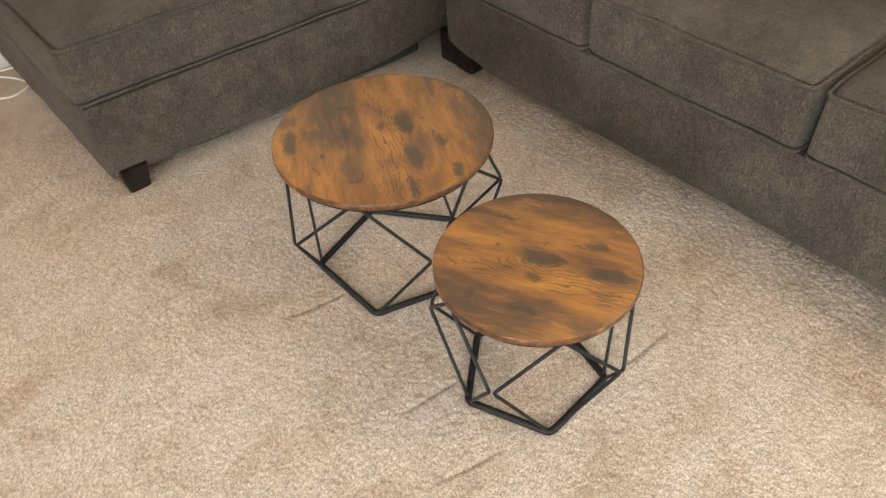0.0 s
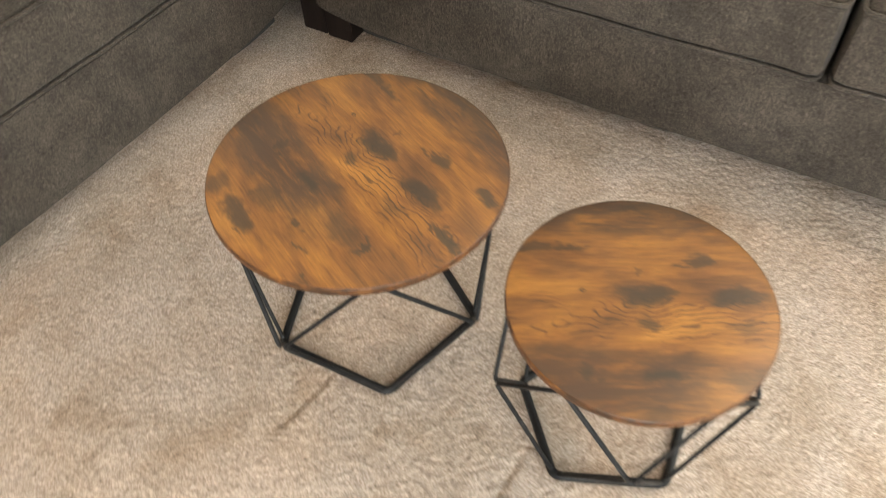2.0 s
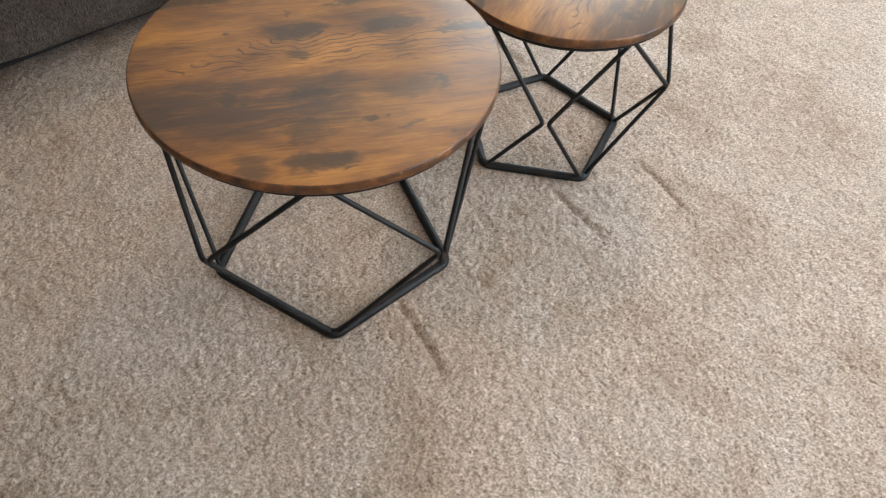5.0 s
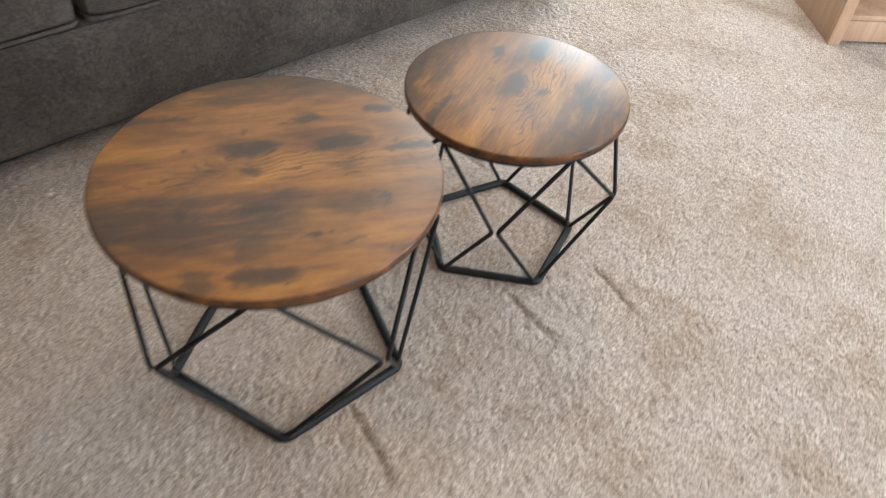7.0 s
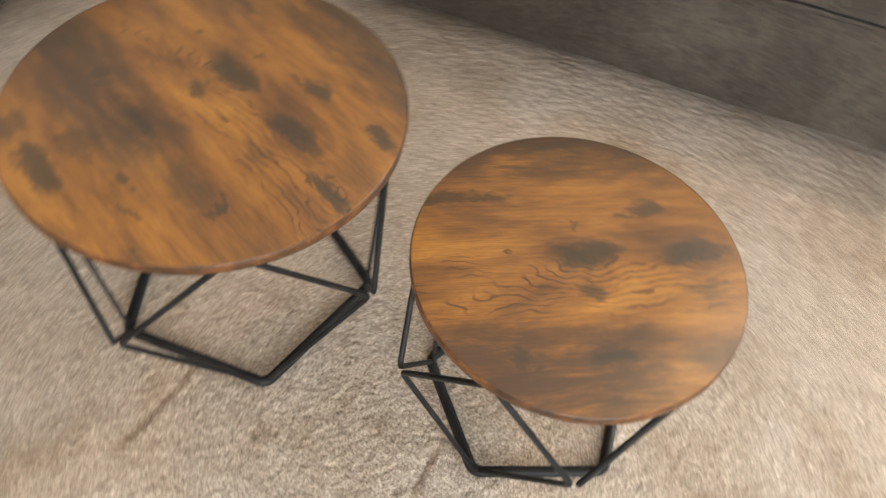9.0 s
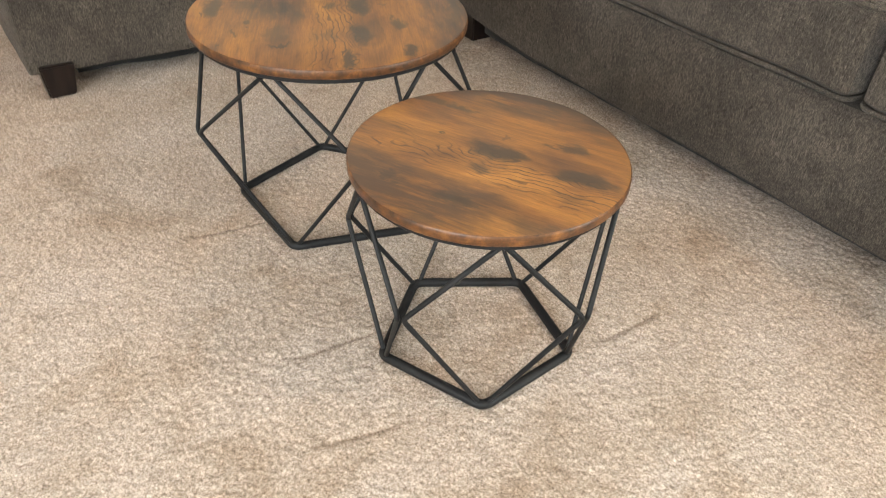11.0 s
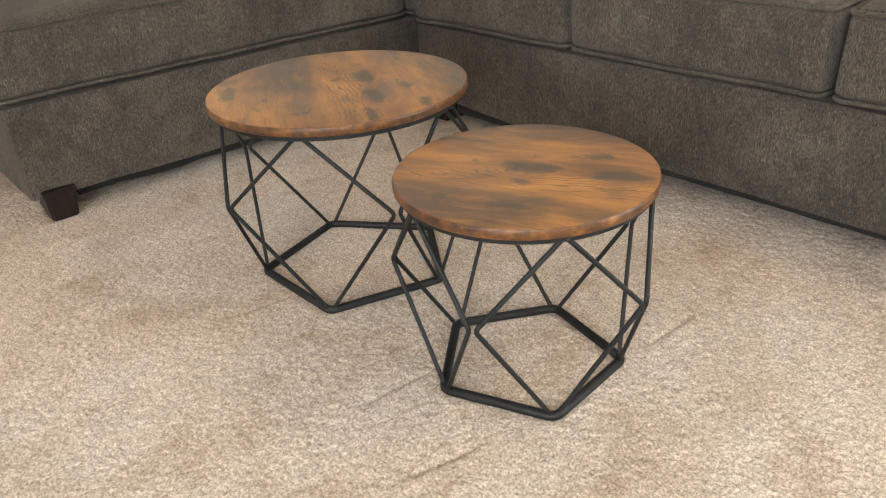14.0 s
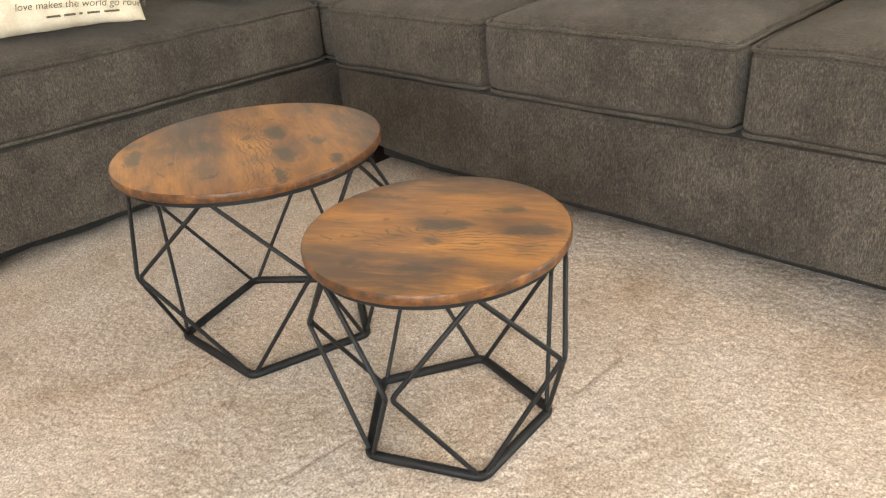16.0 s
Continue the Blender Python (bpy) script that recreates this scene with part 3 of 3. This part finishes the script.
sofa = thing("sofa", pose(0, 0, 0), "grey-brown chenille sectional sofa with loose seat cushions", "sofa")
part("base", lift(soft_box(0.004, 2.10, 0.004, 0.92, BASE_Z0, SEAT_Z0 - 0.010, 0.012, 0.0, 0.004, 0.003, 1.0), 0, 1), FABRIC, sofa)
# added slab: blocks light under the sofa and reads as its dark shade
part("shade_slab", soft_box(0.13, 2.06, 0.055, 0.88, 0.030, BASE_Z0 + 0.010, 0.012, 0.0, 0.0, 0.006, 3.0, 0.06), UNDERSHADE, sofa, "black slab added under the base to deepen the shade there")
seat_cushion(sofa, 0.022, 0.665, -0.018, 0.66, SEAT_Z0, SEAT_Z1 - 0.005, 2.0)
seat_cushion(sofa, 0.684, 1.378, -0.021, 0.66, SEAT_Z0, SEAT_Z1, 5.0)
seat_cushion(sofa, 1.397, 2.085, -0.018, 0.66, SEAT_Z0, SEAT_Z1 - 0.002, 9.0)
part("backrest", soft_box(-1.27, 2.10, 0.70, 0.94, BASE_Z0 + 0.02, 0.88, 0.05, 0.01, 0.01, 0.004, 11.0), FABRIC, sofa)
for k, (a, b) in enumerate(((0.0, 0.68), (0.69, 1.39), (1.40, 2.08))):
    part("back_cushion", soft_box(a, b, 0.50, 0.72, SEAT_Z1 - 0.01, 0.95, 0.07, 0.02, 0.03, 0.006, 20.0 + k), FABRIC, sofa)
part("arm", soft_box(2.10, 2.315, -0.02, 0.94, BASE_Z0 - 0.005, 0.66, 0.045, 0.01, 0.008, 0.003, 31.0), FABRIC, sofa)
for cx, cy, h in ((0.058, 0.078, 0.128), (2.218, 0.030, 0.095), (2.218, 0.86, 0.095), (0.062, 0.86, 0.095)):
    part("leg", leg_bm(cx, cy, 0.090, 0.087 if h > 0.1 else 0.074, h), ESPRESSO, sofa, "tapered dark espresso wooden leg")

LEAN = 0.055
chaise = thing("chaise", pose(0, 0, 0), "grey-brown chenille chaise section with one long seat cushion", "chaise")
part("base", sheared(lift(soft_box(-1.26, -0.080, -1.258, 0.62, BASE_Z0, SEAT_Z0 - 0.010, 0.012, 0.0, 0.004, 0.003, 41.0), 1, -1), LEAN), FABRIC, chaise)
# same added slab below the chaise, darkening the gap above the carpet
part("shade_slab", sheared(soft_box(-1.20, -0.135, -1.13, -0.02, 0.030, BASE_Z0 + 0.010, 0.012, 0.0, 0.0, 0.006, 43.0, 0.06), LEAN), UNDERSHADE, chaise, "black slab added under the base to deepen the shade there")
seat_cushion(chaise, -1.02, -0.064, -1.272, 0.030, SEAT_Z0, SEAT_Z1 - 0.004, 44.0, lean=LEAN)
seat_cushion(chaise, -1.02, -0.020, 0.042, 0.62, SEAT_Z0, SEAT_Z1 - 0.012, 48.0, lean=LEAN)
part("backrest", sheared(soft_box(-1.26, -1.03, -1.255, 0.62, SEAT_Z0 - 0.002, 0.88, 0.05, 0.01, 0.01, 0.004, 52.0), LEAN), FABRIC, chaise)
for cx, cy, h in ((-0.177, -1.188, 0.095), (-1.17, -1.175, 0.095), (-0.036, 0.083, 0.128), (-1.10, 0.5, 0.095)):
    part("leg", leg_bm(cx, cy, 0.090, 0.087 if h > 0.1 else 0.070, h), ESPRESSO, chaise, "tapered dark espresso wooden leg")


# ---- loose things ----
def inflate(u, v, width, height, depth):
    """A point on a pillow's front; u, v from -1 to 1. Its edge is pinched and wavy."""
    puff = max(0.0, (1 - u * u) * (1 - v * v)) ** 0.45
    pinch = 1 - 0.05 * (1 - abs(u) ** 3) * abs(v) ** 6 - 0.05 * (1 - abs(v) ** 3) * abs(u) ** 6
    return Vector((u * width / 2 * pinch, -depth / 2 * puff, v * height / 2 * pinch))


def pillow(m, width, height, depth, material, label, seed):
    root = thing("throw_pillow", m, label, "throw pillow")
    bm, n = bmesh.new(), 28
    for side in (1, -1):
        grid = []
        for i in range(n + 1):
            row = []
            for j in range(n + 1):
                u, v = math.sin(math.pi / 2 * (2 * i / n - 1)), math.sin(math.pi / 2 * (2 * j / n - 1))
                p = inflate(u, v, width, height, depth)
                p.y *= side
                rim = max(abs(u), abs(v)) ** 8
                p += noise.noise_vector(Vector((u * 3 + seed, v * 3, 0))) * 0.006 + Vector((0, noise.noise(Vector((u * 9, v * 9, seed))) * 0.008 * rim, 0))
                row.append(bm.verts.new(p))
            grid.append(row)
        for i in range(n):
            for j in range(n):
                bm.faces.new((grid[i][j], grid[i + 1][j], grid[i + 1][j + 1], grid[i][j + 1]))
    bmesh.ops.remove_doubles(bm, verts=bm.verts, dist=0.0006)
    part("cover", bm, material, root)
    return root


def words_on(root, words, size, u, v, width, height, depth):
    """Printed words that follow the pillow's front; u, v: where they begin."""
    data = bpy.data.curves.new("words", "FONT")
    data.body, data.size, data.shear = words, size, 0.25
    tmp = bpy.data.objects.new("words", data)
    me = bpy.data.meshes.new_from_object(tmp)
    bpy.data.objects.remove(tmp)
    for vert in me.vertices:
        a, b = u + vert.co.x / (width / 2), v + (vert.co.y - 0.05 * vert.co.x) / (height / 2)
        p = inflate(a, b, width, height, depth)
        vert.co = p + Vector((0, -0.0085, 0))
    part("printed_line", me, INK, root, "sepia printed line of words")


cream = pillow(pose(-0.290, -0.715, 0.765, -28, 0, 60.6), 0.46, 0.40, 0.13, CREAM, "cream cotton throw pillow printed with sepia words", 1.0)
words_on(cream, "love makes the world go round", 0.0262, -0.37, -0.745, 0.46, 0.40, 0.13)
for k, w in enumerate((0.16, 0.13, 0.04, 0.14, 0.17)):
    u = -0.06 + (0.0, 0.20, 0.37, 0.46, 0.65)[k]
    bm = bmesh.new()
    cols = 5
    pts = [[inflate(u + w * i / cols, z, 0.46, 0.40, 0.13) + Vector((0, -0.0085, 0)) for i in range(cols + 1)] for z in (-0.890, -0.862)]
    rows = [[bm.verts.new(p) for p in r] for r in pts]
    for i in range(cols):
        bm.faces.new((rows[0][i], rows[0][i + 1], rows[1][i + 1], rows[1][i]))
    part("printed_bar", bm, INK, cream)
pillow(pose(-0.28, -0.17, 0.755, -22, 0, 20), 0.44, 0.38, 0.13, GREEN, "dark green patterned throw pillow on the chaise", 5.0)


def tv_stand():
    """Open honey oak stand: two side panels, rail, shelf, top and back."""
    root = thing("tv_stand", pose(2.735, -0.782, 0, 0, 0, -38), "honey oak television stand with an open lower shelf", "tv stand")
    w, d, h, t = 0.95, 0.42, 0.56, 0.022
    for x in (0.0, w - t):
        side = part("side_panel", box_bm(x, x + t, 0.012, d, 0.0, h - t, 0.002), OAK, root)
        part("stile", box_bm(x - 0.004, x + t + 0.016, 0.0, 0.020, 0.0, h - t, 0.003), OAK, side)
    part("rail", box_bm(t + 0.016, w - t - 0.016, 0.006, 0.024, 0.012, 0.085, 0.003), OAK, root)
    part("shelf", box_bm(t, w - t, 0.004, d - 0.02, 0.087, 0.105, 0.003), OAK, root)
    part("shelf", box_bm(t, w - t, 0.02, d - 0.02, 0.32, 0.338, 0.003), OAK, root)
    part("back_panel", box_bm(t, w - t, d - 0.014, d - 0.006, 0.05, h - t, 0.0), OAK, root)
    part("top", box_bm(-0.02, w + 0.02, -0.015, d + 0.01, h - t, h, 0.005), OAK, root)


tv_stand()


def smooth_line(points, steps=10):
    """A smooth curve through the points."""
    pts, out = [Vector(p) for p in points], []
    for i in range(len(pts) - 1):
        a, b, c, d = pts[max(i - 1, 0)], pts[i], pts[i + 1], pts[min(i + 2, len(pts) - 1)]
        for k in range(steps):
            t = k / steps
            out.append(0.5 * (2 * b + (c - a) * t + (2 * a - 5 * b + 4 * c - d) * t * t + (3 * b - 3 * c + d - a) * t ** 3))
    return out + [pts[-1]]


cable = thing("power_cable", pose(0, 0, 0), "white power cable looped on the carpet by the baseboard", "cable")
part("cord", tube_bm(smooth_line([(-1.150, -1.480, 0.0045), (-1.051, -1.354, 0.0045), (-1.032, -1.296, 0.0045), (-1.072, -1.234, 0.0045), (-1.152, -1.255, 0.0045), (-1.216, -1.301, 0.0045), (-1.255, -1.345, 0.0045), (-1.270, -1.310, 0.0045), (-1.248, -1.219, 0.0045), (-1.262, -1.130, 0.0045)], 12), 0.0040, 8), CABLE, cable)
plug = thing("power_adapter", pose(-1.00, -1.44, 0, 0, 0, 20), "small white plastic power adapter lying on the carpet", "adapter")
part("body", box_bm(-0.045, 0.045, -0.022, 0.022, 0.0, 0.028, 0.005, 3), CABLE, plug)


def ceiling_lamp(x, y, radius, glow, label):
    """A flush dome lamp."""
    root = thing("ceiling_lamp", pose(x, y, CEIL), label, "ceiling lamp", "flush lamps on the ceiling")
    rim = bmesh.new()
    bmesh.ops.create_cone(rim, cap_ends=True, segments=48, radius1=radius + 0.025, radius2=radius + 0.005, depth=0.03, matrix=pose(0, 0, -0.0155))
    part("rim", rim, TRIM_PAINT, root)
    bm = bmesh.new()
    rings = [[bm.verts.new((radius * math.cos(e) * math.cos(a), radius * math.cos(e) * math.sin(a), -0.031 - 0.075 * math.sin(e))) for a in (2 * math.pi * k / 40 for k in range(40))] for e in (math.pi / 2 * q / 9 for q in range(9))]
    for a, b in zip(rings, rings[1:]):
        for k in range(40):
            bm.faces.new((a[k], a[(k + 1) % 40], b[(k + 1) % 40], b[k]))
    bm.faces.new(rings[-1])
    part("dome", bm, glow, root, "glowing warm white dome")


def glowing_dome(name, colour, strength):
    n = Nodes(name)
    n.bsdf.inputs["Emission Color"].default_value, n.bsdf.inputs["Emission Strength"].default_value = (*colour, 1), strength
    return n.done((0.8, 0.78, 0.72), 0.4)


ceiling_lamp(2.76, 0.38, 0.165, glowing_dome("pale_lamp_dome", (1.0, 0.77, 0.57), 112.0), "small round flush ceiling lamp with a glowing dome")
ceiling_lamp(-0.45, -2.75, 0.20, glowing_dome("warm_lamp_dome", (1.0, 0.60, 0.33), 34.0), "large round flush ceiling lamp with a warm glowing dome")
